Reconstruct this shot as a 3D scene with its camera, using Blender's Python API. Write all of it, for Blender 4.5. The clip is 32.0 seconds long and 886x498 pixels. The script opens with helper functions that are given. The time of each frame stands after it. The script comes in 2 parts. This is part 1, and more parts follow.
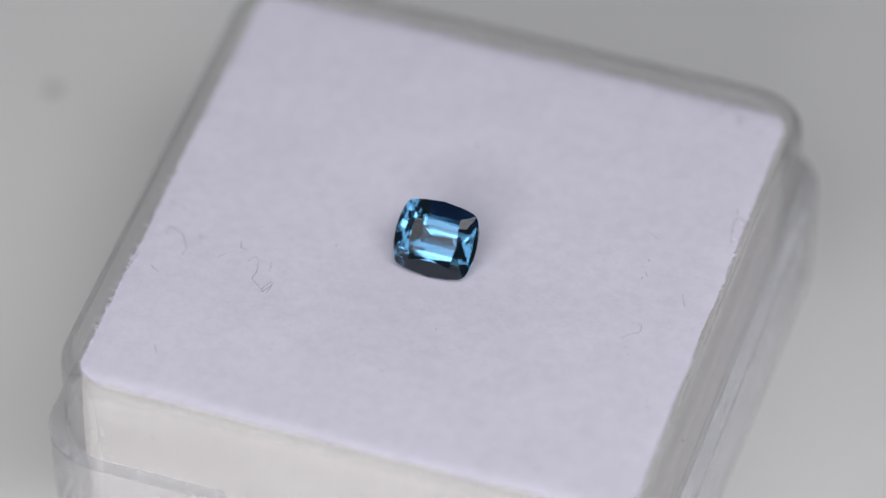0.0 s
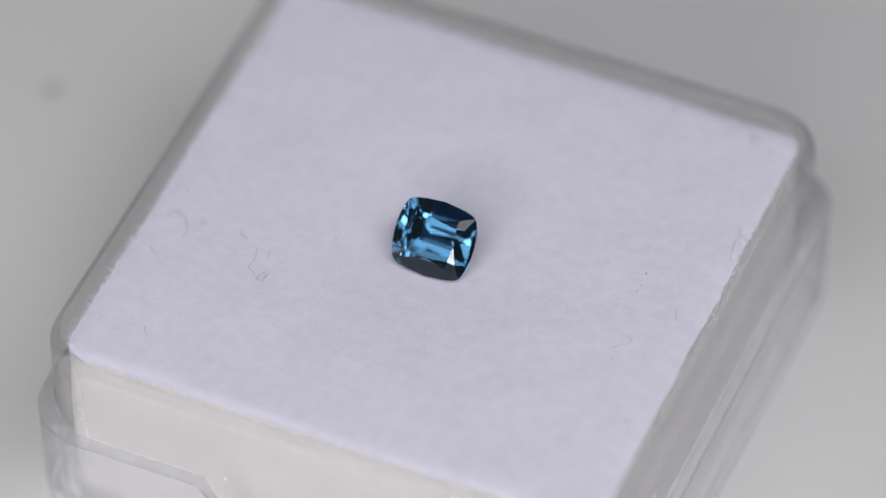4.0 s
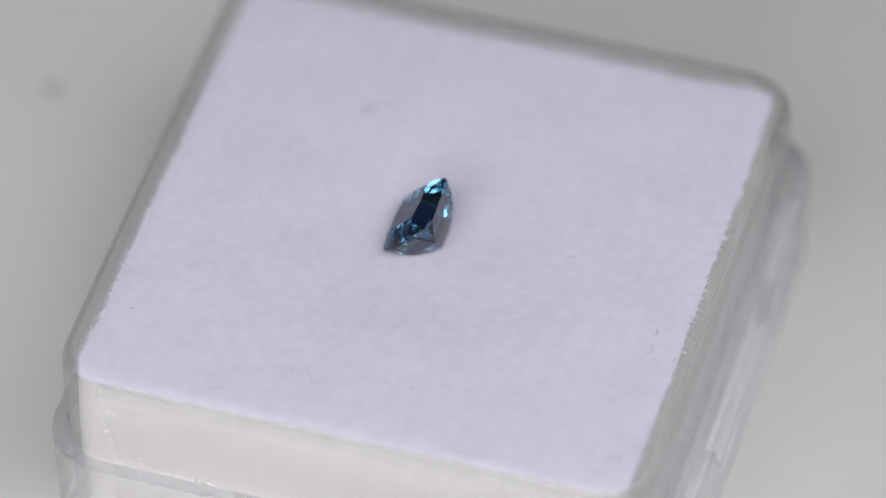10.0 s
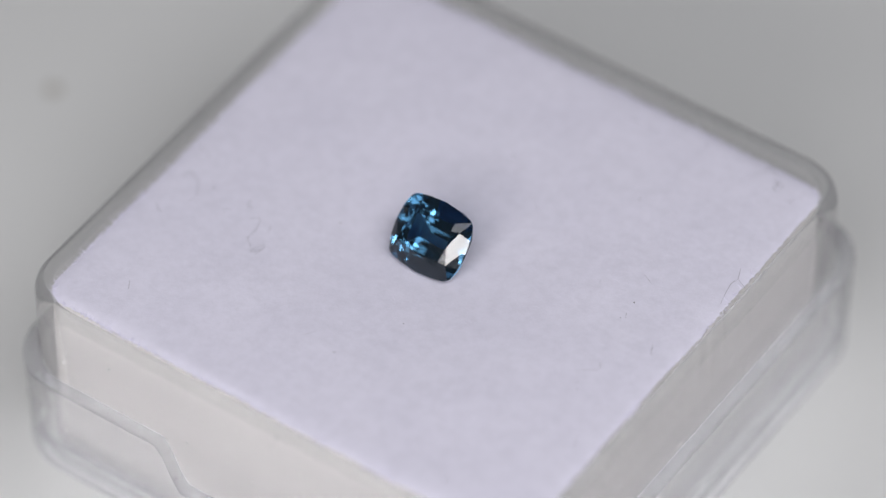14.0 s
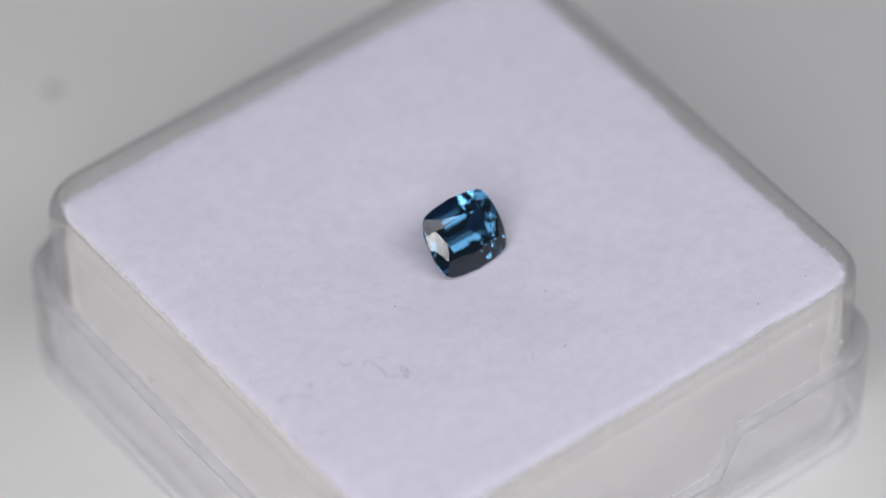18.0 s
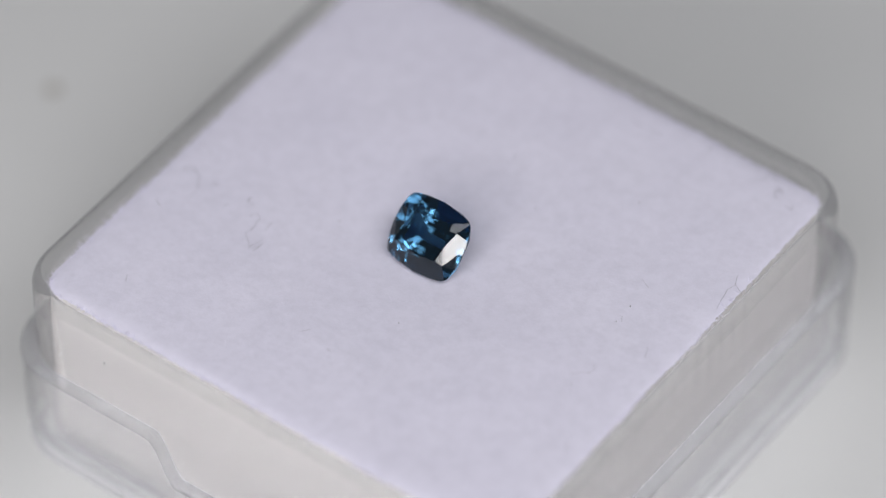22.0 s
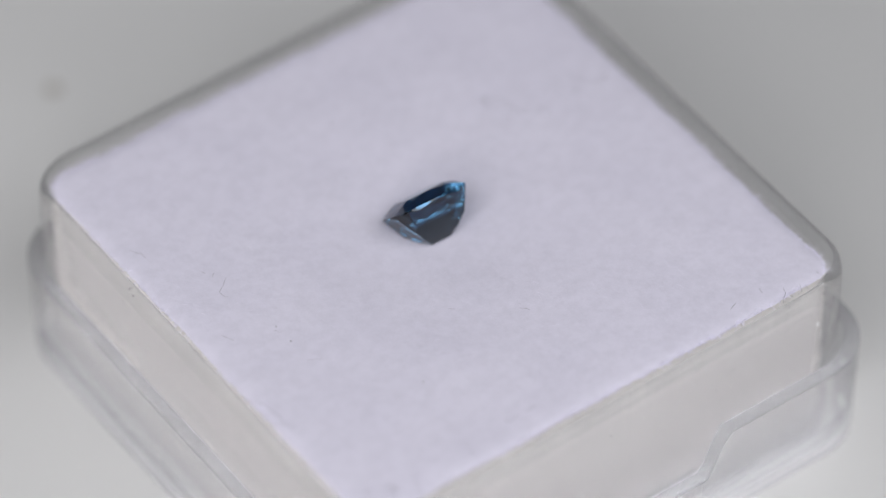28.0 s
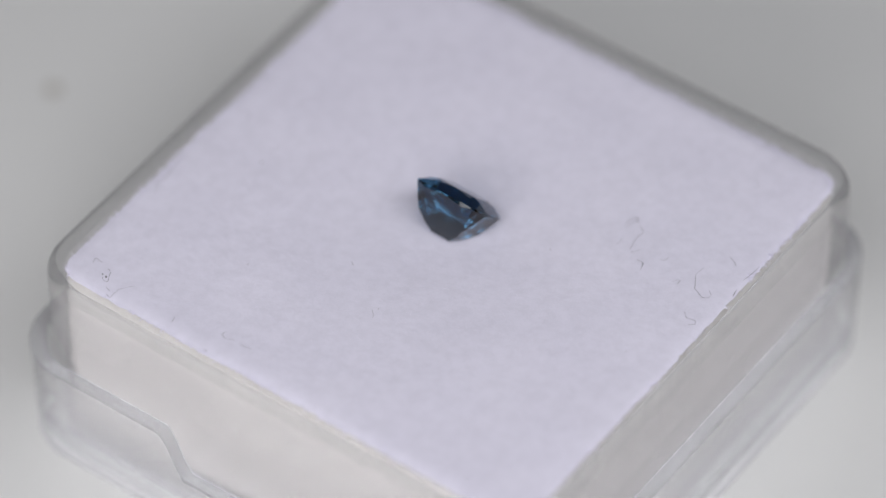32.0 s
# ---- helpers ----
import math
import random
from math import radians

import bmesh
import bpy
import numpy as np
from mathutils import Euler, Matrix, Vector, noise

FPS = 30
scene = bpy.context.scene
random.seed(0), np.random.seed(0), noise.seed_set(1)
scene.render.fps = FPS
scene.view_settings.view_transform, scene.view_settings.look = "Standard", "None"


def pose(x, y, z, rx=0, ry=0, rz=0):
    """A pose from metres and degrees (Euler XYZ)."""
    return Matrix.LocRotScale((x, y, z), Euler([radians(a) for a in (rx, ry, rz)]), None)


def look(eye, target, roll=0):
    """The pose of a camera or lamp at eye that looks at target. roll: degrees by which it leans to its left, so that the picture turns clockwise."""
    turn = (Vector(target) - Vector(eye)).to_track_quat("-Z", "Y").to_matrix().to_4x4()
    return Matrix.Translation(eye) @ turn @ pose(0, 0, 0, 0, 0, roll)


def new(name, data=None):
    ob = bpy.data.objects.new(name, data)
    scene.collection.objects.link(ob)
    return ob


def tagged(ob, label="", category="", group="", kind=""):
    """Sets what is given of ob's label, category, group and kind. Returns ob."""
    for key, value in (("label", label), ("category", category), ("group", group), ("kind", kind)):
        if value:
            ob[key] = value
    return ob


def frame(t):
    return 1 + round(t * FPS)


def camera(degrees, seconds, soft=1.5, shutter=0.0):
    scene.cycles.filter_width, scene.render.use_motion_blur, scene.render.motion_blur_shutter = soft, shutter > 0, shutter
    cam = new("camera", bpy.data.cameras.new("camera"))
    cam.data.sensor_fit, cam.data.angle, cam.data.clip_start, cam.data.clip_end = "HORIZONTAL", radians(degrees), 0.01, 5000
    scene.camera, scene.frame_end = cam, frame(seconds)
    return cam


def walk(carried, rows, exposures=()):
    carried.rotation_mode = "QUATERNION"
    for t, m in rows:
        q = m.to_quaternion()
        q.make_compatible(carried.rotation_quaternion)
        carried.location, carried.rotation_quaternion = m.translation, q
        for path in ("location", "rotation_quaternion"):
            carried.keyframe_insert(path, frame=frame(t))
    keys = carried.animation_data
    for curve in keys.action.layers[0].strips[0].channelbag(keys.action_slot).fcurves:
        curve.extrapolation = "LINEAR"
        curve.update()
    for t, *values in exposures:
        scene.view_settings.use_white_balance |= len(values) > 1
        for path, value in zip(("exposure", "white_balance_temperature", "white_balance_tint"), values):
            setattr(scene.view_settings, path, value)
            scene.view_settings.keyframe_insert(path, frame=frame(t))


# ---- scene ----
MM = 0.001
PAD_Z = 10.8 * MM          # height of the pad's face over the table

# ---- camera: a long macro lens on a stand, looking down on the box ----
EYE = Vector((0, -0.18780, PAD_Z + 0.20089))
cam = camera(8.96, 32.0, soft=1.25)
AIM = EYE + Vector((0.0002, 0.68091, -0.73236))
cam.data.dof.use_dof = True
cam.data.dof.focus_distance = 0.2721
cam.data.dof.aperture_fstop = 16.0
walk(cam, [(0, look(EYE, AIM, -0.3)), (32, look(EYE, AIM, -0.3))], exposures=[(0, -0.07), (2, -0.07), (6, -0.03), (8, 0.0), (32, 0.0)])

# ---- light ----
world = bpy.data.worlds.new("room_air")
scene.world = world
world.use_nodes = True
world.node_tree.nodes["Background"].inputs[0].default_value = (0.97, 0.97, 1.0, 1)
world.node_tree.nodes["Background"].inputs[1].default_value = 0.052


def area_lamp(name, eye, target, sx, sy, watts, colour, label="large soft studio light panel above the table"):
    data = bpy.data.lights.new(name, "AREA")
    data.shape, data.size, data.size_y, data.energy, data.color = "RECTANGLE", sx, sy, watts, colour
    ob = new(name, data)
    ob.matrix_world = look(eye, target)
    return tagged(ob, label, "lamp")


def placed(az, el, dist):
    """A point over the pad: az from the camera's side, positive to the right, and el over the horizon (degrees)."""
    c = math.cos(radians(el)) * dist
    return Vector((math.sin(radians(az)) * c, -math.cos(radians(az)) * c, math.sin(radians(el)) * dist + 0.011))


PAD_AT = Vector((0, 0, 0.011))
area_lamp("light_panel", placed(14, 60, 0.25), PAD_AT, 0.43, 0.139, 0.508, (0.95, 0.948, 1.0))
area_lamp("side_panel", placed(-29, 28, 0.26), PAD_AT, 0.295, 0.036, 0.047, (1.0, 0.965, 0.985), "low soft light panel in front of the box")
for az, el, wide, tall, watts in ((-2, 28.0, 0.059, 0.024, 0.055), (-37, 26.5, 0.031, 0.035, 0.034), (-23, 22.3, 0.059, 0.027, 0.05)):
    area_lamp("lamp_head", placed(az, el, 0.25), PAD_AT, wide, tall, watts, (1.0, 0.97, 0.975), "small bright lamp in front of the box")
area_lamp("lamp_head", placed(-58, 21, 0.25), PAD_AT, 0.07, 0.026, 0.009, (1.0, 0.97, 0.975), "dim small lamp at the side of the table")


# ---- materials ----
def material(name):
    m = bpy.data.materials.new(name)
    m.use_nodes = True
    t = m.node_tree
    return m, t, t.nodes["Principled BSDF"]


def noise_node(t, scale, detail=4.0, rough=0.55, coords="Object"):
    co = t.nodes.new("ShaderNodeTexCoord")
    n = t.nodes.new("ShaderNodeTexNoise")
    n.inputs["Scale"].default_value, n.inputs["Detail"].default_value = scale, detail
    n.inputs["Roughness"].default_value = rough
    t.links.new(co.outputs[coords], n.inputs["Vector"])
    return n


def ramp(t, src, a, ca, b, cb):
    r = t.nodes.new("ShaderNodeValToRGB")
    r.color_ramp.elements[0].position, r.color_ramp.elements[0].color = a, (*ca, 1)
    r.color_ramp.elements[1].position, r.color_ramp.elements[1].color = b, (*cb, 1)
    t.links.new(src, r.inputs[0])
    return r


def bump(t, p, src, strength, distance):
    b = t.nodes.new("ShaderNodeBump")
    b.inputs["Strength"].default_value, b.inputs["Distance"].default_value = strength, distance
    t.links.new(src, b.inputs["Height"])
    t.links.new(b.outputs[0], p.inputs["Normal"])


def clear_plastic(name, smooth, rough, skin, tint=(0.978, 0.978, 0.984)):
    """Clear, slightly scuffed plastic: refracting glass, see-through skin and a little haze."""
    m, t, p = material(name)
    p.inputs["Base Color"].default_value = (*tint, 1)
    p.inputs["Transmission Weight"].default_value = 1.0
    p.inputs["IOR"].default_value = 1.49
    n = noise_node(t, 900, 5)
    r = ramp(t, n.outputs[0], 0.35, (smooth,) * 3, 0.8, (rough,) * 3)
    t.links.new(r.outputs[0], p.inputs["Roughness"])
    w = noise_node(t, 160, 2)
    bump(t, p, w.outputs[0], 0.25, 0.0002)
    clear = t.nodes.new("ShaderNodeBsdfTransparent")
    clear.inputs[0].default_value = (*tint, 1)
    haze = t.nodes.new("ShaderNodeBsdfDiffuse")
    haze.inputs[0].default_value = (0.8, 0.8, 0.8, 1)
    a, b = t.nodes.new("ShaderNodeMixShader"), t.nodes.new("ShaderNodeMixShader")
    a.inputs[0].default_value = skin
    t.links.new(p.outputs[0], a.inputs[1])
    t.links.new(clear.outputs[0], a.inputs[2])
    b.inputs[0].default_value = 0.03
    t.links.new(a.outputs[0], b.inputs[1])
    t.links.new(haze.outputs[0], b.inputs[2])
    t.links.new(b.outputs[0], t.nodes["Material Output"].inputs["Surface"])
    return m


def white_pad():
    m, t, p = material("white_pad")
    n = noise_node(t, 260, 6, 0.6)
    r = ramp(t, n.outputs[0], 0.3, (0.84, 0.82, 0.94), 0.75, (0.875, 0.854, 0.97))
    t.links.new(r.outputs[0], p.inputs["Base Color"])
    p.inputs["Roughness"].default_value = 0.95
    g = noise_node(t, 1300, 5, 0.7)
    v = ramp(t, g.outputs[0], 0.36, (0.94,) * 3, 0.6, (1.0,) * 3)
    mul = t.nodes.new("ShaderNodeMix")
    mul.data_type, mul.blend_type = "RGBA", "MULTIPLY"
    mul.inputs["Factor"].default_value = 1.0
    t.links.new(r.outputs[0], mul.inputs[6])
    t.links.new(v.outputs[0], mul.inputs[7])
    t.links.new(mul.outputs[2], p.inputs["Base Color"])
    f = noise_node(t, 3500, 6, 0.7)
    bump(t, p, f.outputs[0], 0.2, 0.0001)
    return m


def pad_side():
    """The cut side: warmer, coarse and grainy."""
    m, t, p = material("pad_side")
    n = noise_node(t, 900, 6, 0.75)
    r = ramp(t, n.outputs[0], 0.3, (0.715, 0.695, 0.675), 0.7, (0.805, 0.785, 0.765))
    t.links.new(r.outputs[0], p.inputs["Base Color"])
    p.inputs["Roughness"].default_value = 0.8
    f = noise_node(t, 2200, 5, 0.75)
    bump(t, p, f.outputs[0], 0.4, 0.0002)
    return m


def gem_blue():
    m, t, p = material("blue_gem")
    p.inputs["Base Color"].default_value = (0.056, 0.173, 0.30, 1)
    p.inputs["Transmission Weight"].default_value = 1.0
    p.inputs["Roughness"].default_value = 0.0
    p.inputs["IOR"].default_value = 1.63
    return m


def table_white():
    m, t, p = material("table_white")
    n = noise_node(t, 30, 3)
    r = ramp(t, n.outputs[0], 0.3, (0.765, 0.771, 0.752), 0.7, (0.79, 0.796, 0.777))
    t.links.new(r.outputs[0], p.inputs["Base Color"])
    p.inputs["Roughness"].default_value = 0.6
    return m


def plain(name, colour, rough=0.8):
    m, t, p = material(name)
    p.inputs["Base Color"].default_value = (*colour, 1)
    p.inputs["Roughness"].default_value = rough
    return m


PLASTIC, PAD, PAD_SIDE, GEM, TABLE = clear_plastic("clear_plastic", 0.04, 0.14, 0.5), white_pad(), pad_side(), gem_blue(), table_white()
TRAY = clear_plastic("tray_plastic", 0.04, 0.14, 0.68)
# same clear plastic; the darker look of refracting edges is put into the tint
RIM = clear_plastic("rim_plastic", 0.03, 0.1, 0.58, (0.96, 0.96, 0.962))
EDGE = clear_plastic("greyed_edge", 0.04, 0.12, 0.55, (0.90, 0.90, 0.922))
LINT = plain("dark_lint", (0.17, 0.165, 0.175), 0.9)
MARK = plain("ring_spot", (0.5, 0.48, 0.43), 0.5)
# bright metal for the added flakes that imitate glints on the foam
SPARKLE = plain("sparkle", (0.95, 0.95, 0.93), 0.22)
SPARKLE.node_tree.nodes["Principled BSDF"].inputs["Metallic"].default_value = 0.9


# ---- mesh helpers ----
def part(name, bm, mat, parent=None, label=""):
    me = bpy.data.meshes.new(name)
    bm.to_mesh(me)
    bm.free()
    me.materials.append(mat)
    ob = new(name, me)
    if parent:
        ob.parent = parent
    if label:
        ob["label"] = label
    return ob


def outline(half, radius, corner=8, side=12):
    """A rounded square, counter-clockwise: points (x, y)."""
    pts = []
    c = half - radius
    for k in range(4):
        a0 = k * math.pi / 2
        turn = Matrix.Rotation(a0, 2)
        for i in range(side):
            pts.append(turn @ Vector((half, -c + 2 * c * i / side)))
        for i in range(corner):
            a = math.pi / 2 * i / corner
            pts.append(turn @ Vector((c + radius * math.cos(a), c + radius * math.sin(a))))
    return pts


def loft(bm, rings, cap_first=True, cap_last=True):
    rows = [[bm.verts.new(p) for p in ring] for ring in rings]
    n = len(rows[0])
    for a, b in zip(rows, rows[1:]):
        for i in range(n):
            f = bm.faces.new((a[i], a[(i + 1) % n], b[(i + 1) % n], b[i]))
            f.smooth = True
    if cap_first:
        bm.faces.new(list(reversed(rows[0])))
    if cap_last:
        bm.faces.new(rows[-1])
    bmesh.ops.recalc_face_normals(bm, faces=bm.faces)


# ---- setting ----
def build_table():
    """A thick slab with rounded corners and a softened edge, its face at z = 0."""
    bm = bmesh.new()
    rows = [(396, -25, 20), (399, -23.5, 23), (400, -21, 24), (400, -4, 24), (399, -1.5, 23), (396, 0, 20)]
    loft(bm, [[(p.x * MM, p.y * MM, z * MM) for p in outline(h, r)] for h, z, r in rows])
    for f in bm.faces:
        f.smooth = len(f.verts) == 4
    return tagged(part("ground", bm, TABLE), "smooth matt white table top under the box", "table", kind="structure")


build_table()

# ---- box: a clear tray standing in its upturned clear lid ----
SKEW = 0.012               # the box stands a little askew on the turntable, in radians
BOX_Y = -0.5               # the box's centre lies this far off the turning axis, in millimetres
tray_rows = [(14.3, 0.72, 2.6), (14.45, 0.76, 2.65), (14.5, 0.9, 2.7), (14.5, 1.05, 2.7), (14.6, 5.5, 2.8), (14.61, 5.7, 2.8), (14.97, 6.8, 2.85), (14.98, 7.0, 2.85), (15.0, 10.4, 2.9),
             (15.0, 10.6, 2.9), (14.97, 10.88, 2.9), (14.85, 11.07, 2.8), (14.6, 11.16, 2.65), (14.36, 11.10, 2.45), (14.24, 10.95, 2.35), (14.2, 10.75, 2.3), (14.2, 10.5, 2.3),
             (14.0, 1.9, 2.1), (13.98, 1.7, 2.1), (13.9, 1.5, 2.0), (13.6, 1.37, 1.9), (13.3, 1.35, 1.7)]
lid_rows = [(14.9, 0.1, 2.8, 0), (15.1, 0.04, 2.9, 0), (15.3, 0.0, 3.0, 0), (15.42, 0.08, 3.05, 0), (15.46, 0.25, 3.05, 0), (15.47, 0.4, 3.06, 0), (15.5, 2.0, 3.1, 0.0), (15.6, 5.95, 3.2, 1),
            (15.61, 6.14, 3.2, 1), (15.6, 6.24, 3.18, 1), (15.56, 6.28, 3.15, 1), (15.48, 6.29, 3.1, 1), (15.02, 6.29, 2.8, 1), (14.93, 6.28, 2.75, 1), (14.88, 6.23, 2.7, 1), (14.86, 6.1, 2.7, 1),
            (14.85, 5.9, 2.7, 1), (14.78, 2.0, 2.6, 0), (14.72, 0.85, 2.55, 0), (14.66, 0.68, 2.5, 0), (14.4, 0.6, 2.3, 0), (14.0, 0.59, 2.1, 0)]


def notch(x, y):
    """How far the lid's edge drops for the finger notch on two of its sides."""
    if abs(y) < 13.0:
        return 0.0
    return 2.6 * min(1.0, max(0.0, (5.75 - abs(x)) / 1.05))


def build_box():
    base = new("gem_box")
    bm = bmesh.new()
    loft(bm, [[((p.x * 0.99 + SKEW * p.y) * MM, (p.y * 0.987 + BOX_Y - 0.03 - SKEW * p.x) * MM, z * MM) for p in outline(h, r)] for h, z, r in tray_rows])
    for f in bm.faces:
        f.material_index = 1 if f.calc_center_median().z > 10.45 * MM else 0
    glass = [part("tray", bm, TRAY, base, "clear plastic tray with a rounded rim")]
    bm = bmesh.new()
    loft(bm, [[((p.x + SKEW * p.y) * MM, (p.y + BOX_Y * 0.6 - SKEW * p.x) * MM, (z - k * notch(p.x, p.y)) * MM) for p in outline(h, r, 8, 54)] for h, z, r, k in lid_rows])
    for f in bm.faces:
        mid = f.calc_center_median()
        if (f.normal.z > 0.35 and mid.z > 3.0 * MM) or (mid.z < 0.45 * MM and f.normal.z < 0.6):
            f.material_index = 1
    glass.append(part("lid", bm, PLASTIC, base, "upturned clear lid with a finger notch on two sides"))
    glass[0].data.materials.append(RIM)
    glass[1].data.materials.append(EDGE)
    for ob in glass:
        ob.visible_shadow = False
    return tagged(base, "square clear plastic gem box standing in its upturned lid", "box")


def pad_height(x, y):
    """The pad's face over the table at x, y (millimetres)."""
    q = Vector(((x - 0.04) / 0.981, (y - BOX_Y + 0.15 + 0.017 * x) / 0.971, 0))
    swell = 0.05 * noise.noise(q * 0.3) + 0.012 * noise.noise(q * 1.3) + 0.004 * noise.noise(q * 5)
    return PAD_Z + (0.05 + swell) * MM - 0.46 * MM * math.exp(-(x * x + (y + 0.8) ** 2) / 36.0)


def pad_fuzz():
    """Thousands of short curved white hairs on the pad's face, thicker along its edges."""
    rnd = random.Random(5)
    verts, faces = [], []
    for k in range(4800):
        if k < 2600:
            x, y = rnd.uniform(-13.2, 13.2), rnd.uniform(-13.2, 12.2)
            lift = 0.0
        else:
            t = rnd.uniform(-13.0, 13.0)
            x, y = rnd.choice([(t, -14.3 - 0.017 * t + rnd.uniform(0, 0.25)), (t, 12.98 - 0.017 * t - rnd.uniform(0, 0.25)), (-13.78 + 0.007 * t + rnd.uniform(0, 0.25), t * 0.98 - 0.7), (13.86 + 0.007 * t - rnd.uniform(0, 0.25), t * 0.98 - 0.7)])
            lift = -0.07
        cx, cy = abs(x) - 12.7, abs(y + 0.66) - 12.4
        if cx > 0 and cy > 0 and math.hypot(cx, cy) > 1.15:
            continue
        a, length, w = rnd.uniform(0, 6.28), rnd.uniform(0.15, 0.55), rnd.uniform(0.003, 0.006)
        if lift and rnd.random() < 0.75:
            a = math.atan2(y, x) if abs(abs(x) - abs(y)) < 1.5 else (0 if abs(x) > abs(y) else math.pi / 2) + (math.pi if (x if abs(x) > abs(y) else y) < 0 else 0)
            a, length, w = a + rnd.gauss(0, 0.5), rnd.uniform(0.08, 0.26), rnd.uniform(0.005, 0.016)
        curl, rise = rnd.uniform(-1.2, 1.2), rnd.uniform(-0.05, 0.10)
        z = pad_height(x, y) / MM + lift + rnd.uniform(-0.05, -0.01)
        start = len(verts)
        for i in range(4):
            dx, dy = -math.sin(a) * w, math.cos(a) * w
            verts += [(x + dx, y + dy, z), (x - dx, y - dy, z + w)]
            x, y, z = x + math.cos(a) * length / 3, y + math.sin(a) * length / 3, z + rise * length * (0.5 - i / 3)
            a += curl / 3
        for i in range(3):
            b = start + 2 * i
            faces.append((b, b + 1, b + 3, b + 2))
    return mesh_from(verts, faces)


def pad_sparkle():
    """Tiny metal flakes added as glints along the four sides, mostly tilted up and outward."""
    rnd = random.Random(9)
    verts, faces = [], []
    for k in range(420):
        t, z = rnd.uniform(-12.8, 12.8), rnd.uniform(2.5, 9.9)
        if rnd.random() < 0.4:
            t = math.copysign(13.2 - abs(rnd.gauss(0, 2.0)), t)
        x, y, out = rnd.choice([(t, -14.43 - 0.017 * t, (0, -1)), (t, 13.16 - 0.017 * t, (0, 1)), (-13.91 + 0.007 * t, t, (-1, 0)), (13.98 + 0.007 * t, t, (1, 0))])
        n = Vector((out[0] * 0.62 + rnd.gauss(0, 0.22), out[1] * 0.62 + rnd.gauss(0, 0.22), 0.8 + rnd.gauss(0, 0.2))).normalized()
        u = n.cross(Vector((0.3, 0.5, 0.1))).normalized()
        w = n.cross(u)
        size = rnd.uniform(0.03, 0.06) if rnd.random() < 0.85 else rnd.uniform(0.06, 0.1)
        start = len(verts)
        for p in (u, w * 0.8, -u * 0.9, -w):
            verts.append(tuple(Vector((x, y, z)) + p * size))
        faces.append((start, start + 1, start + 2, start + 3))
    return mesh_from(verts, faces)


def mesh_from(verts, faces):
    me = bpy.data.meshes.new("loose")
    me.from_pydata([(x * MM, y * MM, z * MM) for x, y, z in verts], [], faces)
    bm = bmesh.new()
    bm.from_mesh(me)
    bpy.data.meshes.remove(me)
    return bm


def fray(ring):
    """Hair-fine white fibres that stand out in tufts along the edge of the pad."""
    rnd = random.Random(41)
    bm = bmesh.new()
    for _ in range(2600):
        v = ring[rnd.randrange(len(ring))].co
        if noise.noise(v / MM * 0.35) + 0.6 * noise.noise(v / MM * 1.9) < rnd.uniform(-0.35, 0.35):
            continue                         # the fibres come in tufts
        a = rnd.uniform(0, 6.28)
        out = Vector((v.x, v.y - BOX_Y * MM, 0))
        out = Vector((math.copysign(1, out.x), 0, 0)) if abs(out.x) > abs(out.y) else Vector((0, math.copysign(1, out.y), 0))
        d = (out * rnd.uniform(0.2, 0.8) + Vector((math.cos(a), math.sin(a), rnd.uniform(-0.2, 0.7)))).normalized()
        bend = Vector((rnd.uniform(-1, 1), rnd.uniform(-1, 1), rnd.uniform(-0.6, 0.4))) * 0.5
        length, w = rnd.uniform(0.1, 0.42) * MM, rnd.uniform(0.014, 0.034) * MM
        p, rows = v - out * rnd.uniform(0.0, 0.12) * MM, []
        for k in range(4):
            e = d.cross(Vector((0.3, 0.2, 1))).normalized()
            f = d.cross(e)
            r = w * (1 - 0.28 * k)
            rows.append([bm.verts.new(p + (e * math.cos(b) + f * math.sin(b)) * r) for b in (0, 2.09, 4.19)])
            d = (d + bend * 0.5).normalized()
            p = p + d * (length / 3)
        for lo, hi in zip(rows, rows[1:]):
            for k in range(3):
                bm.faces.new((lo[k], lo[(k + 1) % 3], hi[(k + 1) % 3], hi[k]))
    return bm


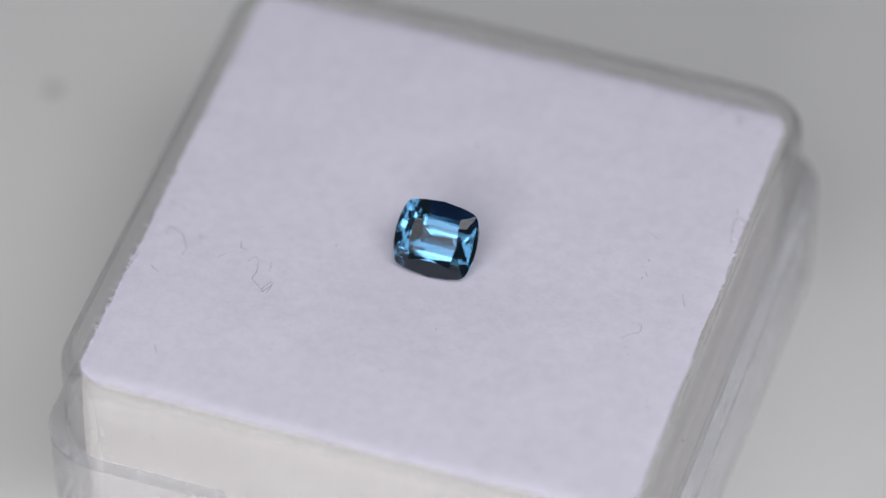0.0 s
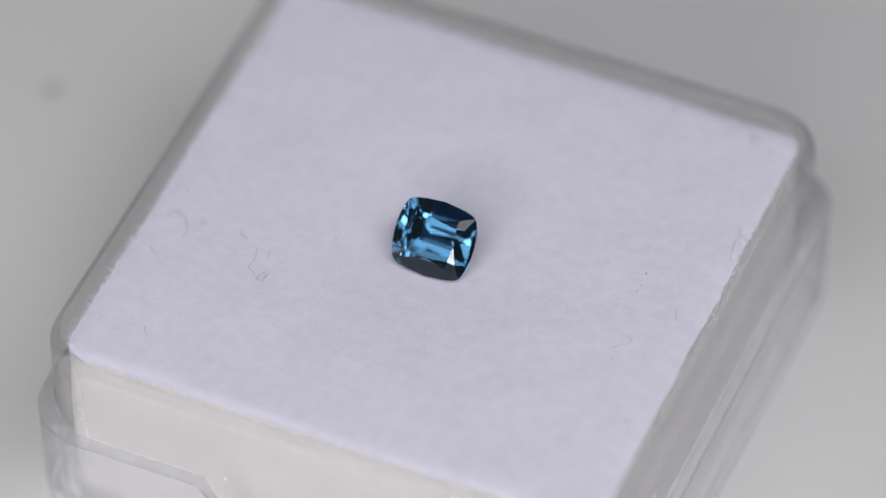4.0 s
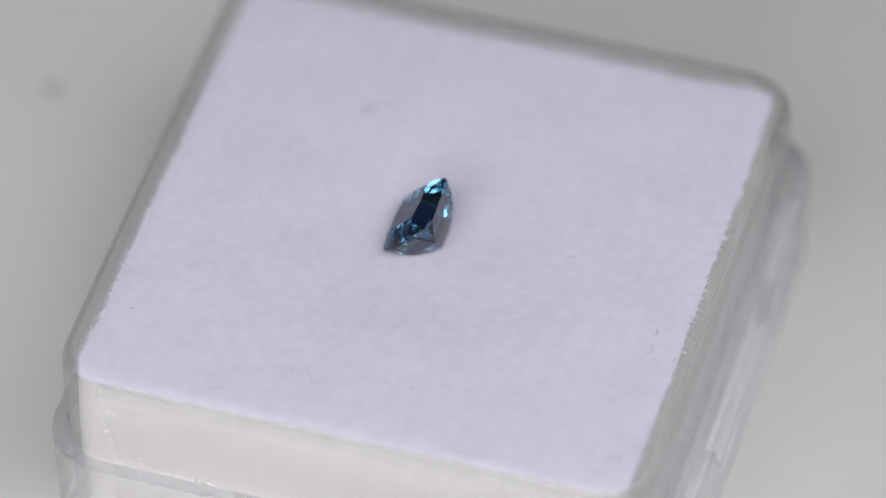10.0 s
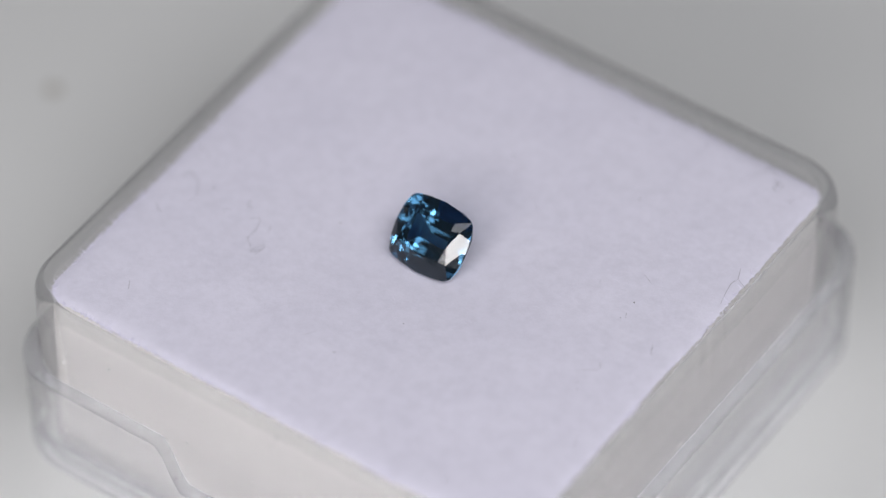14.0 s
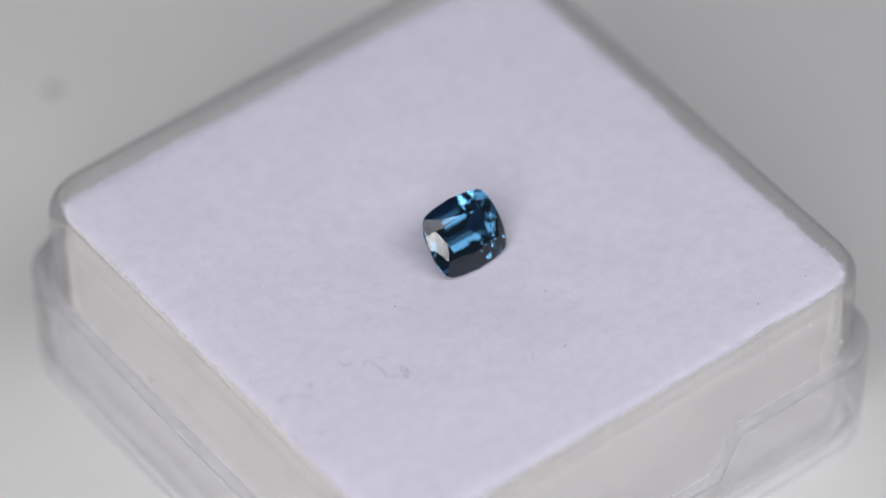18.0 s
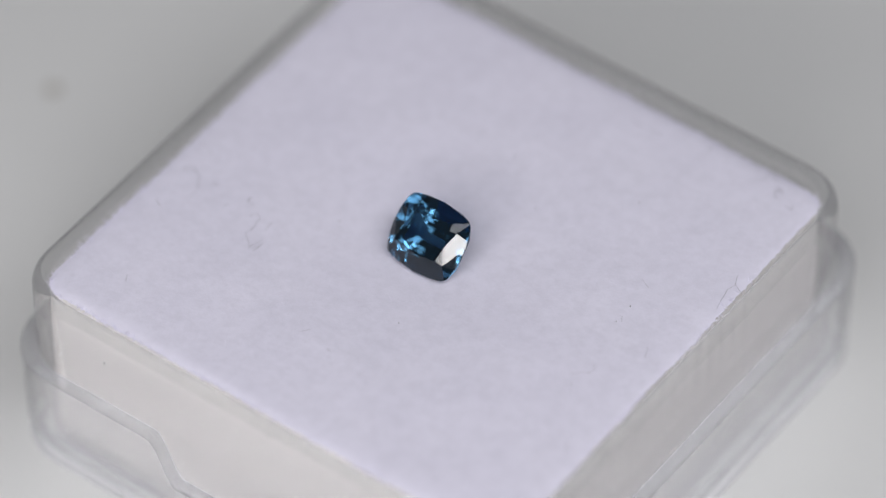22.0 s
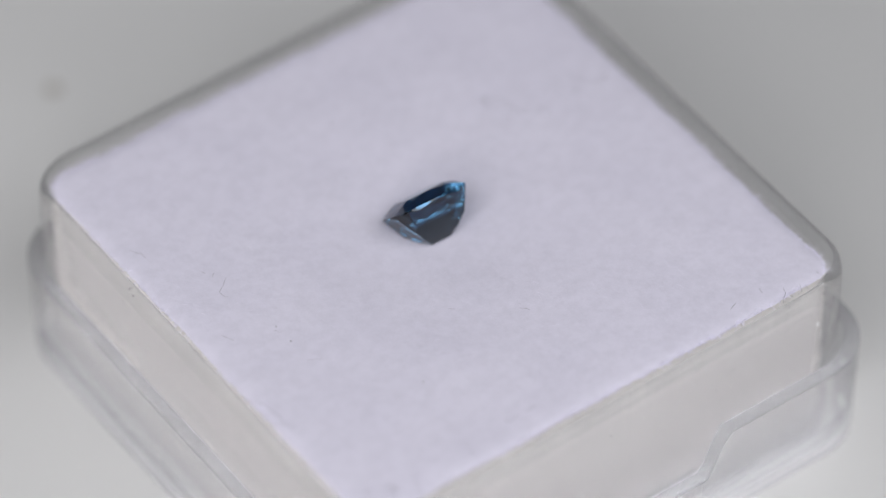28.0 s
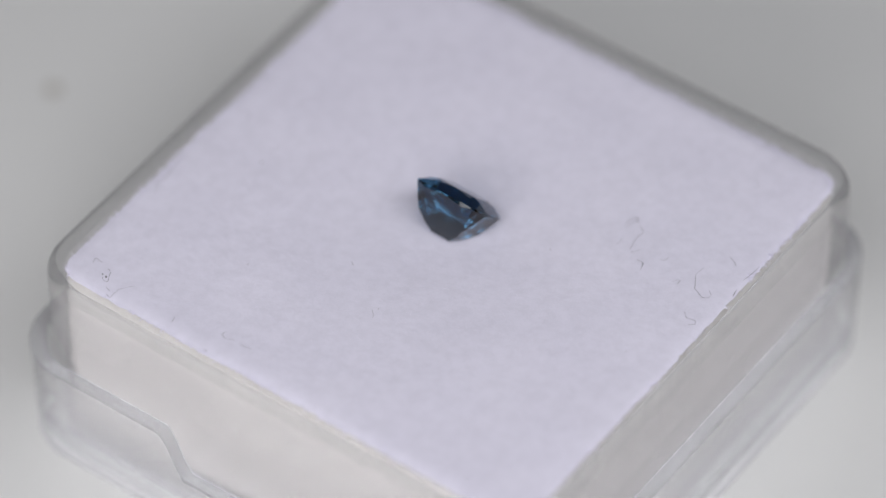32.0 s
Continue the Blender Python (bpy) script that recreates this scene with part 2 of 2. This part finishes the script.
def build_pad():
    """The soft white pad: a fine uneven face with ragged edges, dented under the stone."""
    base = new("foam_pad")
    bm = bmesh.new()
    n, half, corner = 170, 14.1, 1.2
    grid, clean = [], {}
    for j in range(n + 1):
        row = []
        for i in range(n + 1):
            u, w = 2 * i / n - 1, 2 * j / n - 1
            x, y = u * half, w * half
            cx, cy = max(abs(x) - (half - corner), 0), max(abs(y) - (half - corner), 0)
            d = math.hypot(cx, cy)
            if cx > 0 and cy > 0 and d > 0:
                k = max(cx, cy) / d          # square rings become rounded rings
                x = math.copysign(half - corner + cx * k, x)
                y = math.copysign(half - corner + cy * k, y)
            q = Vector((x, y, 0))
            edge = max(abs(u), abs(w))
            rag = max(0.0, (edge - 0.88) / 0.12)
            pull = 1 - rag * (0.002 + 0.008 * noise.noise(q * 0.28) + 0.004 * noise.noise(q * 1.5) + 0.004 * noise.noise(q * 4.7))
            z = 0.05 * noise.noise(q * 0.3) + 0.012 * noise.noise(q * 1.3) + 0.004 * noise.noise(q * 5) - 0.10 * rag ** 6 - 0.04 * max(0.0, (abs(w) - 0.9) / 0.1) ** 4
            x0, y0 = x * 0.981 + 0.04 + 0.007 * y, y * 0.971 - 0.15 - 0.017 * x      # the foam is cut a little out of square
            x, y = x0 * pull, y0 * pull
            r2 = x * x + (y + BOX_Y + 0.8) ** 2
            z -= 0.46 * math.exp(-r2 / 36.0)
            v = bm.verts.new((x * MM, (y + BOX_Y) * MM, (10.85 + z) * MM))
            clean[v] = (x0 * 1.004, y0 * 1.004)
            row.append(v)
        grid.append(row)
    for j in range(n):
        for i in range(n):
            f = bm.faces.new((grid[j][i], grid[j][i + 1], grid[j + 1][i + 1], grid[j + 1][i]))
            f.smooth = True
    ring = grid[0] + [r[-1] for r in grid[1:]] + list(reversed(grid[-1][:-1])) + [r[0] for r in reversed(grid[1:-1])]
    side = bmesh.new()
    m = len(ring)
    rim = [side.verts.new(v.co) for v in ring]
    for drop, tuck in ((0.12, 1.0), (0.45, 0.999), (1.05, 0.998)):
        low = [side.verts.new((v.co.x * tuck, (v.co.y + 0.8 * MM) * tuck - 0.8 * MM, v.co.z - drop * MM * (1 + 0.2 * noise.noise(v.co * 900)))) for v in ring]
        for i in range(m):
            side.faces.new((rim[i], low[i], low[(i + 1) % m], rim[(i + 1) % m])).smooth = True
        rim = low
    for z in (9.2, 8.6, 7.2, 5.8, 4.4, 3.1, 2.2, 1.5):
        low = []
        for v in ring:
            x0, y0 = clean[v]
            k = (0.998 if z > 4 else 0.99) + 0.003 * noise.noise(Vector((x0 * 0.8, y0 * 0.8, z)))
            out = min(0.9, max(0.0, (9.4 - z) / 2))      # the cut side runs straight lower down
            x0, y0 = x0 * k * out + v.co.x / MM * (1 - out), y0 * k * out + (v.co.y / MM - BOX_Y) * (1 - out)
            low.append(side.verts.new((x0 * MM, (y0 + BOX_Y) * MM, (z + 0.1 * noise.noise(Vector((x0, y0, z)))) * MM)))
        for i in range(m):
            f = side.faces.new((rim[i], low[i], low[(i + 1) % m], rim[(i + 1) % m]))
            f.smooth = True
        rim = low
    side.faces.new(list(reversed(rim)))
    bmesh.ops.recalc_face_normals(side, faces=side.faces)
    part("side", side, PAD_SIDE, base, "cut grainy side of the pad")
    part("fray", fray(ring), PAD, base, "tiny white fibres frayed out of the pad's edge")["kind"] = "stuff"
    bmesh.ops.recalc_face_normals(bm, faces=bm.faces)
    part("pad", bm, PAD, base)
    part("fuzz", pad_fuzz(), PAD, base, "fine white fuzz on the pad's face")["kind"] = "stuff"
    part("side_sparkle", pad_sparkle(), SPARKLE, base, "tiny mirror flakes added as glints along the pad's sides")["kind"] = "stuff"
    return tagged(base, "soft white fibrous foam pad filling the clear tray", "foam pad")


# ---- stone ----
def cut(bm, point, normal):
    geom = bm.verts[:] + bm.edges[:] + bm.faces[:]
    bmesh.ops.bisect_plane(bm, geom=geom, dist=1e-7, plane_co=point, plane_no=normal, clear_outer=True)
    edges = [e for e in bm.edges if len(e.link_faces) == 1]
    if edges:
        bmesh.ops.contextual_create(bm, geom=edges)


L2, W2 = 2.06, 1.84        # half length and half width at the girdle
END_R, SIDE_R, CORNER_R = 4.1, 6.0, 0.56     # radii of the cushion's ends, sides and corners


def corner_centre():
    """Where the small corner arc sits, touching the end arc and the side arc from inside."""
    ax, by = L2 - END_R, W2 - SIDE_R
    lo, hi = 0.0, math.pi / 2
    for _ in range(60):
        a = (lo + hi) / 2
        x, y = ax + (END_R - CORNER_R) * math.cos(a), (END_R - CORNER_R) * math.sin(a)
        if math.hypot(x, y - by) > SIDE_R - CORNER_R:
            hi = a
        else:
            lo = a
    return x, y, math.degrees(a), math.degrees(math.atan2(y - by, x))


CX, CY, BEND_A, BEND_B = corner_centre()


def girdle(az):
    """The point of the cushion outline whose outward normal has the direction az (degrees), and that normal."""
    n = Vector((math.cos(radians(az)), math.sin(radians(az)), 0))
    a = math.degrees(math.atan2(abs(n.y), abs(n.x)))
    sx, sy = math.copysign(1, n.x), math.copysign(1, n.y)
    if a < BEND_A:
        p = Vector((sx * (L2 - END_R), 0, 0)) + n * END_R
    elif a > BEND_B:
        p = Vector((0, sy * (W2 - SIDE_R), 0)) + n * SIDE_R
    else:
        p = Vector((sx * CX, sy * CY, 0)) + n * CORNER_R
    return p, n


TOP, EDGE_Z = 0.48, 0.05      # heights of the table and of the girdle's upper edge
T_CORNER, T_SIDE = (1.08, 0.82, TOP), (0, 0.97, TOP)
G_END, G_SIDE = (L2, 0, EDGE_Z), (0, W2, EDGE_Z)


def on_edge(az):
    p = girdle(az)[0]
    return (p.x, p.y, EDGE_Z)


def fall(table, az):
    """A kite as (point, slope vector): it falls from a table corner to the girdle in the direction az."""
    n = Vector((math.cos(radians(az)), math.sin(radians(az))))
    edge = {0: G_END, 90: G_SIDE}.get(az, on_edge(az))
    return Vector(table[:2]), n * (TOP - EDGE_Z) / (Vector(edge[:2]) - Vector(table[:2])).dot(n)


def tip(a, b, share):
    """Where two kites meet, that share of the way from the table down to the girdle."""
    z = TOP + (EDGE_Z - TOP) * share
    m = Matrix((a[1], b[1]))
    xy = m.inverted() @ Vector((TOP - z + a[0].dot(a[1]), TOP - z + b[0].dot(b[1])))
    return (xy.x, xy.y, z)


def crown(t_end):
    """The crown facets of one quarter, three points each; t_end: the table's corner at the end."""
    k_end, k_corner, k_side = fall(t_end, 0), fall(T_CORNER, 47), fall(T_SIDE, 90)
    s_side, s_end = tip(k_side, k_corner, 0.29), tip(k_end, k_corner, 0.31)     # tips of the stars
    foot_end, foot_side = Vector(t_end).lerp(Vector(G_END), 0.80), Vector(T_SIDE).lerp(Vector(G_SIDE), 0.82)     # the kites end short of the girdle
    return [(T_SIDE, T_CORNER, s_side), (t_end, T_CORNER, s_end), (T_CORNER, s_side, s_end), (t_end, s_end, G_END), (T_SIDE, s_side, G_SIDE),
            (s_side, foot_side, on_edge(81)), (s_side, on_edge(80), on_edge(50)), (s_end, foot_end, on_edge(10)), (s_end, on_edge(11), on_edge(42))]


def facet_planes():
    planes = []
    for q in range(4):
        for a in (0, 5, 10, 15, 20, 25, 30, 36, 42, 48, 54, 60, 66, 72, 78, 84):
            planes.append(girdle(90 * q + (a if q % 2 == 0 else 90 - a)))

    def slope(az, steep, share, z, spin=0.0):
        p, n = girdle(az)
        n = Matrix.Rotation(radians(spin), 3, "Z") @ n
        b = radians(abs(steep))
        planes.append((p * share + Vector((0, 0, z)), n * math.sin(b) + Vector((0, 0, math.copysign(math.cos(b), steep)))))

    def tiers(az, reach, steeps, shares):
        """Steps of facets, each starting where the one above it ends."""
        z = -0.05
        for k, (steep, share) in enumerate(zip(steeps, shares)):
            if k:
                z -= (shares[k - 1] - share) * reach * math.tan(radians(steeps[k - 1]))
            slope(az, -steep, share, z)

    # crown: eight-sided table, stars, kites at the ends, sides and corners, and pairs of girdle facets
    for sx, sy in ((1, 1), (1, -1), (-1, 1), (-1, -1)):
        for trio in crown((1.18 if sx > 0 else 1.26, 0, TOP)):
            p, q, r = [Vector((c[0] * sx, c[1] * sy, c[2])) for c in trio]
            n = (q - p).cross(r - p).normalized()
            planes.append((p, n if n.z > 0 else -n))
    planes.append((Vector((0, 0, TOP)), Vector((0, 0, 1))))
    # pavilion: three steps on each side, corner facets between, and a short keel
    for q in range(4):
        t = 90 * q
        for d in (22, -22):
            slope(t + d, -62.5 if q % 2 == 0 else -62.1, 1.0, -0.05)
        if q % 2 == 0:
            tiers(t, L2, (60.07, 49.99, 39.82), (1.0, 0.683, 0.466))
        else:
            tiers(t, W2, (51.13, 45.42, 39.69), (1.0, 0.472, 0.22))
        tiers(t + 45, math.hypot(CX, CY) + CORNER_R, (63.55, 39.09), (1.0, 0.619))
    planes.append((Vector((0, 0, -2.108)), Vector((0, 0, -1))))
    return planes


def build_gem():
    bm = bmesh.new()
    bmesh.ops.create_cube(bm, size=8)
    for p, n in facet_planes():
        cut(bm, p, n)
    bmesh.ops.scale(bm, vec=(MM, MM, MM), verts=bm.verts)
    bmesh.ops.recalc_face_normals(bm, faces=bm.faces)
    base = new("gemstone")
    bands = {"table": lambda n: n.z > 0.99, "crown": lambda n: 0.05 < n.z <= 0.99, "girdle": lambda n: abs(n.z) <= 0.05, "pavilion": lambda n: n.z < -0.05}
    for name, keep in bands.items():
        piece = bm.copy()
        bmesh.ops.delete(piece, geom=[f for f in piece.faces if not keep(f.normal)], context="FACES")
        part(name, piece, GEM, base)
    bm.free()
    return tagged(base, "faceted cushion-cut deep blue transparent gemstone lying tilted on the white pad", "gemstone")


box, pad, gem = build_box(), build_pad(), build_gem()
GEM_REST = pose(0.16 * MM, -1.45 * MM, PAD_Z + 1.13 * MM, 0, 0, -2) @ pose(0, 0, 0, 48, 0, 0)
RIDERS = [(box, Matrix()), (pad, Matrix()), (gem, GEM_REST)]


# ---- lint on the pad ----
def lint(x, y, az, weight, steps, seed, lift=0.02):
    """A hair-thin bent fibre lying on the pad: it starts at x, y (millimetres), heads along az and runs in steps of (length, bend)."""
    rnd = random.Random(seed)
    pts, a, p = [], radians(az), Vector((x, y, 0))
    for length, bend in steps:
        n = max(2, round(length / 0.08))
        for i in range(n):
            pts.append(p.copy())
            a += radians(bend) * (0.6, 0.4)[i] if i < 2 else 0.0
            w = a + rnd.uniform(-0.15, 0.15)
            p = p + Vector((math.cos(w), math.sin(w), 0)) * (length / n)
    pts.append(p.copy())
    mid, last = pts[len(pts) // 2].copy(), len(pts) - 1
    bm = bmesh.new()
    rings = []
    for i, q in enumerate(pts):
        d = (pts[min(i + 1, last)] - pts[max(i - 1, 0)]).normalized()
        side = d.cross(Vector((0, 0, 1))).normalized()
        w = 0.0072 * weight * (0.5 + 0.5 * math.sin(math.pi * (i + 0.7) / (last + 1.4))) * rnd.uniform(0.8, 1.2)
        z = (pad_height(q.x, q.y) - pad_height(mid.x, mid.y)) / MM + rnd.uniform(-0.008, 0.012)
        flat = Vector((q.x - mid.x, q.y - mid.y, z))
        rings.append([tuple((flat + side * math.cos(b) * w + Vector((0, 0, math.sin(b) * w))) * MM) for b in (0, 1.57, 3.14, 4.71)])
    loft(bm, rings)
    me = bpy.data.meshes.new("lint_fibre")
    bm.to_mesh(me)
    bm.free()
    me.materials.append(LINT)
    ob = tagged(new("lint_fibre", me), "thin dark curly lint fibre lying on the white pad", "lint", "lint on the pad")
    RIDERS.append((ob, pose(mid.x * MM, mid.y * MM, pad_height(mid.x, mid.y) + lift * MM)))


LINT_LEFT = [(-13.02, -1.74, -137, 1.0, ((0.37, 0), (0.22, 95), (0.39, 57), (0.16, -44), (0.33, -24),)),
             (-12.65, -4.19, 136, 1.1, ((0.27, 0), (0.22, -52), (0.28, -54), (0.70, -56), (0.55, -34), (0.46, 7),)), (-11.52, -4.72, -95, 0.8, ((0.58, 0),)),
             (-11.13, -3.64, -84, 0.8, ((0.29, 0), (0.36, 137),)), (-9.14, -3.43, -69, 1.3, ((0.47, 0), (0.38, 68),))]
LINT_CURL = [(-8.40, -4.61, 56, 1.0, ((0.43, 0), (0.26, -90), (0.78, -43), (0.51, -24), (0.46, 68), (0.38, -16),)),
             (-6.88, -5.51, -127, 1.2, ((0.27, 0), (0.45, 20), (0.12, 44), (0.64, 126),)), (-12.80, -6.27, -40, 1.2, ((0.29, 0), (0.37, 22),)),
             (-13.76, -4.56, -78, 1.8, ((0.44, 0),)), (-13.60, -5.71, -100, 1.4, ((0.54, 0), (0.64, 7),)), (-9.81, -4.90, 78, 0.7, ((0.26, 0), (0.24, -53),)),
             (-7.29, -4.24, -83, 0.7, ((0.66, 0),))]
LINT_RIGHT = [(10.19, -3.95, 36, 0.9, ((0.24, 0), (0.27, 16), (0.47, -25), (0.36, 65), (0.24, 49),)), (10.52, -4.54, 42, 0.8, ((0.26, 0),)),
              (10.84, -4.73, -67, 0.7, ((0.32, 0),)), (12.60, -7.21, -93, 0.8, ((0.50, 0), (0.23, 54), (0.43, -28),)),
              (13.18, 6.01, -67, 1.0, ((0.71, 0), (0.44, -42), (0.72, 29), (0.70, 4),)), (13.46, 5.36, -31, 0.8, ((0.71, 0),)),
              (12.26, -0.35, -64, 0.7, ((0.86, 0),))]
LINT_MIDDLE = [(-10.83, -11.15, -62, 1.0, ((0.59, 0),)), (-6.86, -6.32, 80, 1.1, ((0.37, 0), (0.37, 0),)), (-1.88, -9.25, 50, 0.8, ((0.61, 0),)),
               (10.12, 0.57, -59, 0.8, ((0.40, 0),)), (-0.12, -9.40, 7, 1.2, ((0.20, 0),)),
               (9.52, 3.10, -27, 0.6, ((0.73, 0),)), (-0.01, 6.07, 137, 1.0, ((0.33, 0), (0.19, -46),)), (2.72, 3.99, 144, 0.9, ((0.28, 0),)),
               (-11.49, 1.42, -142, 0.7, ((0.20, 0),)),
               (-0.18, 5.79, 128, 0.8, ((0.15, 0),))]
LINT_CORNER = [(11.63, 11.61, 117, 1.0, ((0.41, 0), (0.27, -119), (0.33, -42),)), (11.59, 11.68, -65, 1.3, ((0.25, 0), (0.27, 44),)),
               (10.75, 12.33, 101, 1.0, ((0.39, 0), (0.32, -116),)), (10.19, 11.48, 50, 0.8, ((0.82, 0), (0.42, 55),)), (10.97, 12.43, -21, 1.0, ((0.34, 0),)),
               (12.42, 11.14, -10, 0.9, ((0.45, 0), (0.36, 129),))]
LINT_BACK = [(-7.94, 12.31, -160, 1.1, ((0.26, 0), (0.27, -5),)), (-9.99, 12.05, 51, 1.1, ((0.18, 0), (0.17, 52),)),
             (-10.88, 12.72, 72, 1.1, ((0.31, 0), (0.42, -39), (0.33, 23),)), (-10.82, 13.31, 130, 1.3, ((0.17, 0),)),
             (-11.67, 13.00, 70, 0.8, ((0.42, 0), (0.41, -55),)), (-11.84, 13.22, 84, 0.8, ((0.30, 0), (0.24, 32),)), (-11.96, 13.58, 155, 1.1, ((0.34, 0),)),
             (-10.81, 13.58, 124, 0.9, ((0.23, 0),)), (-12.84, 12.84, 100, 1.1, ((0.22, 0),))]
LINT_END = [(3.20, 11.54, 6, 1.2, ((0.59, 0),)), (4.15, 11.52, 20, 0.9, ((0.58, 0), (0.25, -64), (0.26, -81),)), (7.42, 11.96, 104, 0.7, ((0.42, 0),)),
            (4.81, 12.83, -2, 1.6, ((0.25, 0),))]
for k, row in enumerate(LINT_LEFT + LINT_CURL + LINT_RIGHT + LINT_MIDDLE + LINT_CORNER + LINT_BACK + LINT_END):
    lint(*row, k)


def speck(x, y, size, seed, z=0.0):
    """A tiny irregular dark crumb."""
    rnd = random.Random(seed)
    bm = bmesh.new()
    bmesh.ops.create_icosphere(bm, subdivisions=1, radius=size * 0.7 * MM)
    for v in bm.verts:
        v.co *= rnd.uniform(0.6, 1.2)
    me = bpy.data.meshes.new("dust_speck")
    bm.to_mesh(me)
    bm.free()
    me.materials.append(LINT)
    ob = tagged(new("dust_speck", me), "tiny dark speck of dust", "dust", "dust specks")
    RIDERS.append((ob, pose(x * MM, y * MM, z or pad_height(x, y) + 0.03 * MM)))


for k, (x, y, size) in enumerate([(11.7, 11.8, 0.09), (11.95, 11.75, 0.05), (10.1, 0.1, 0.05), (8.9, -13.1, 0.06), (11.9, -13.1, 0.05), (-4.7, -2.2, 0.05), (10.1, 1.3, 0.06), (1.6, -5.9, 0.04), (6.6, 7.2, 0.05)]):
    speck(x, y, size, 100 + k)
speck(-15.0, 2.0, 0.06, 120, 8.3 * MM)
speck(15.3, -2.8, 0.055, 121, 6.31 * MM)
speck(-2.6, -15.65, 0.05, 122, 3.69 * MM)


def ring_mark(x, y, radius):
    """A spot added on the table: a low ring with a tiny heap in the middle."""
    bm = bmesh.new()
    rows = []
    for k in range(24):
        a = 2 * math.pi * k / 24
        rows.append([((x + math.cos(a) * r) * MM, (y + math.sin(a) * r) * MM, z * MM) for r, z in ((radius - 0.14, 0.002), (radius - 0.05, 0.03), (radius + 0.05, 0.03), (radius + 0.14, 0.002))])
    rings = [[bm.verts.new(p) for p in row] for row in rows]
    for k in range(24):
        for i in range(3):
            bm.faces.new((rings[k][i], rings[k][i + 1], rings[(k + 1) % 24][i + 1], rings[(k + 1) % 24][i])).smooth = True
    heap = bmesh.ops.create_icosphere(bm, subdivisions=2, radius=0.13 * MM)
    for v in heap["verts"]:
        v.co.z = max(v.co.z, 0) * 0.4
        v.co += Vector((x * MM, y * MM, 0.002 * MM))
    bmesh.ops.recalc_face_normals(bm, faces=bm.faces)
    ob = part("ring_spot", bm, MARK)
    return tagged(ob, "tiny ring-shaped spot added on the white table", "stain")


ring_mark(-20.37, 20.61, 0.33)

# ---- the turntable's swings: seconds and degrees ----
TURNS = [(0, -18.1), (0.36, -18.1), (0.5, -15.8), (1, -6.5), (1.5, 2.6), (2, 11.7), (2.07, 13), (2.15, 12), (2.5, 5.3), (3, -4.2), (3.5, -13.6),
         (4.5, -32.4), (5.5, -50.9), (6, -60.1), (6.5, -69.1), (7, -78.1), (7.5, -87), (8, -95.9), (8.5, -104.8), (9, -113.8), (9.29, -118.8), (9.5, -115.1),
         (10, -106.3), (10.5, -97.5), (11, -88.6), (11.5, -79.8), (12, -70.9), (12.5, -61.9), (13, -52.9), (13.5, -43.7), (14, -34.5), (14.5, -25.3), (15.5, -7),
         (16.5, 11.6), (17, 20.9), (17.5, 30.2), (17.96, 38.7), (18.5, 29), (19, 19.9), (19.5, 10.7), (20, 1.6), (20.5, -7.8), (21, -17.1), (21.5, -26.6),
         (22, -36), (22.5, -45.2), (23, -54.3), (23.5, -63.2), (24, -72.3), (24.5, -81.1), (25, -89.9), (25.5, -98.8), (26.5, -116.7), (27.5, -134.6), (28, -143.6),
         (28.5, -152.7), (29, -161.7), (29.5, -170.7), (30, -179.8), (30.5, -188.8), (31, -197.8), (31.5, -206.7), (32, -215.5)]


DRIFT = [(0, 0.02), (3.5, 0.04), (5.5, 0.11), (14.5, 0.17), (16.5, 0.07), (19, 0.10), (22, 0.10), (25.5, 0.10), (28, 0.12), (32, 0.15)]     # of the axis to the right, seconds and millimetres


def motions():
    ts, angles = [r[0] for r in TURNS], [r[1] for r in TURNS]
    ds, shifts = [r[0] for r in DRIFT], [r[1] for r in DRIFT]
    times = sorted(set([i * 0.25 for i in range(129)] + [2.07, 9.29, 17.96]))
    for ob, rest in RIDERS:
        walk(ob, [(t, pose(float(np.interp(t, ds, shifts)) * MM, 0, 0, 0, 0, float(np.interp(t, ts, angles))) @ rest) for t in times])


motions()
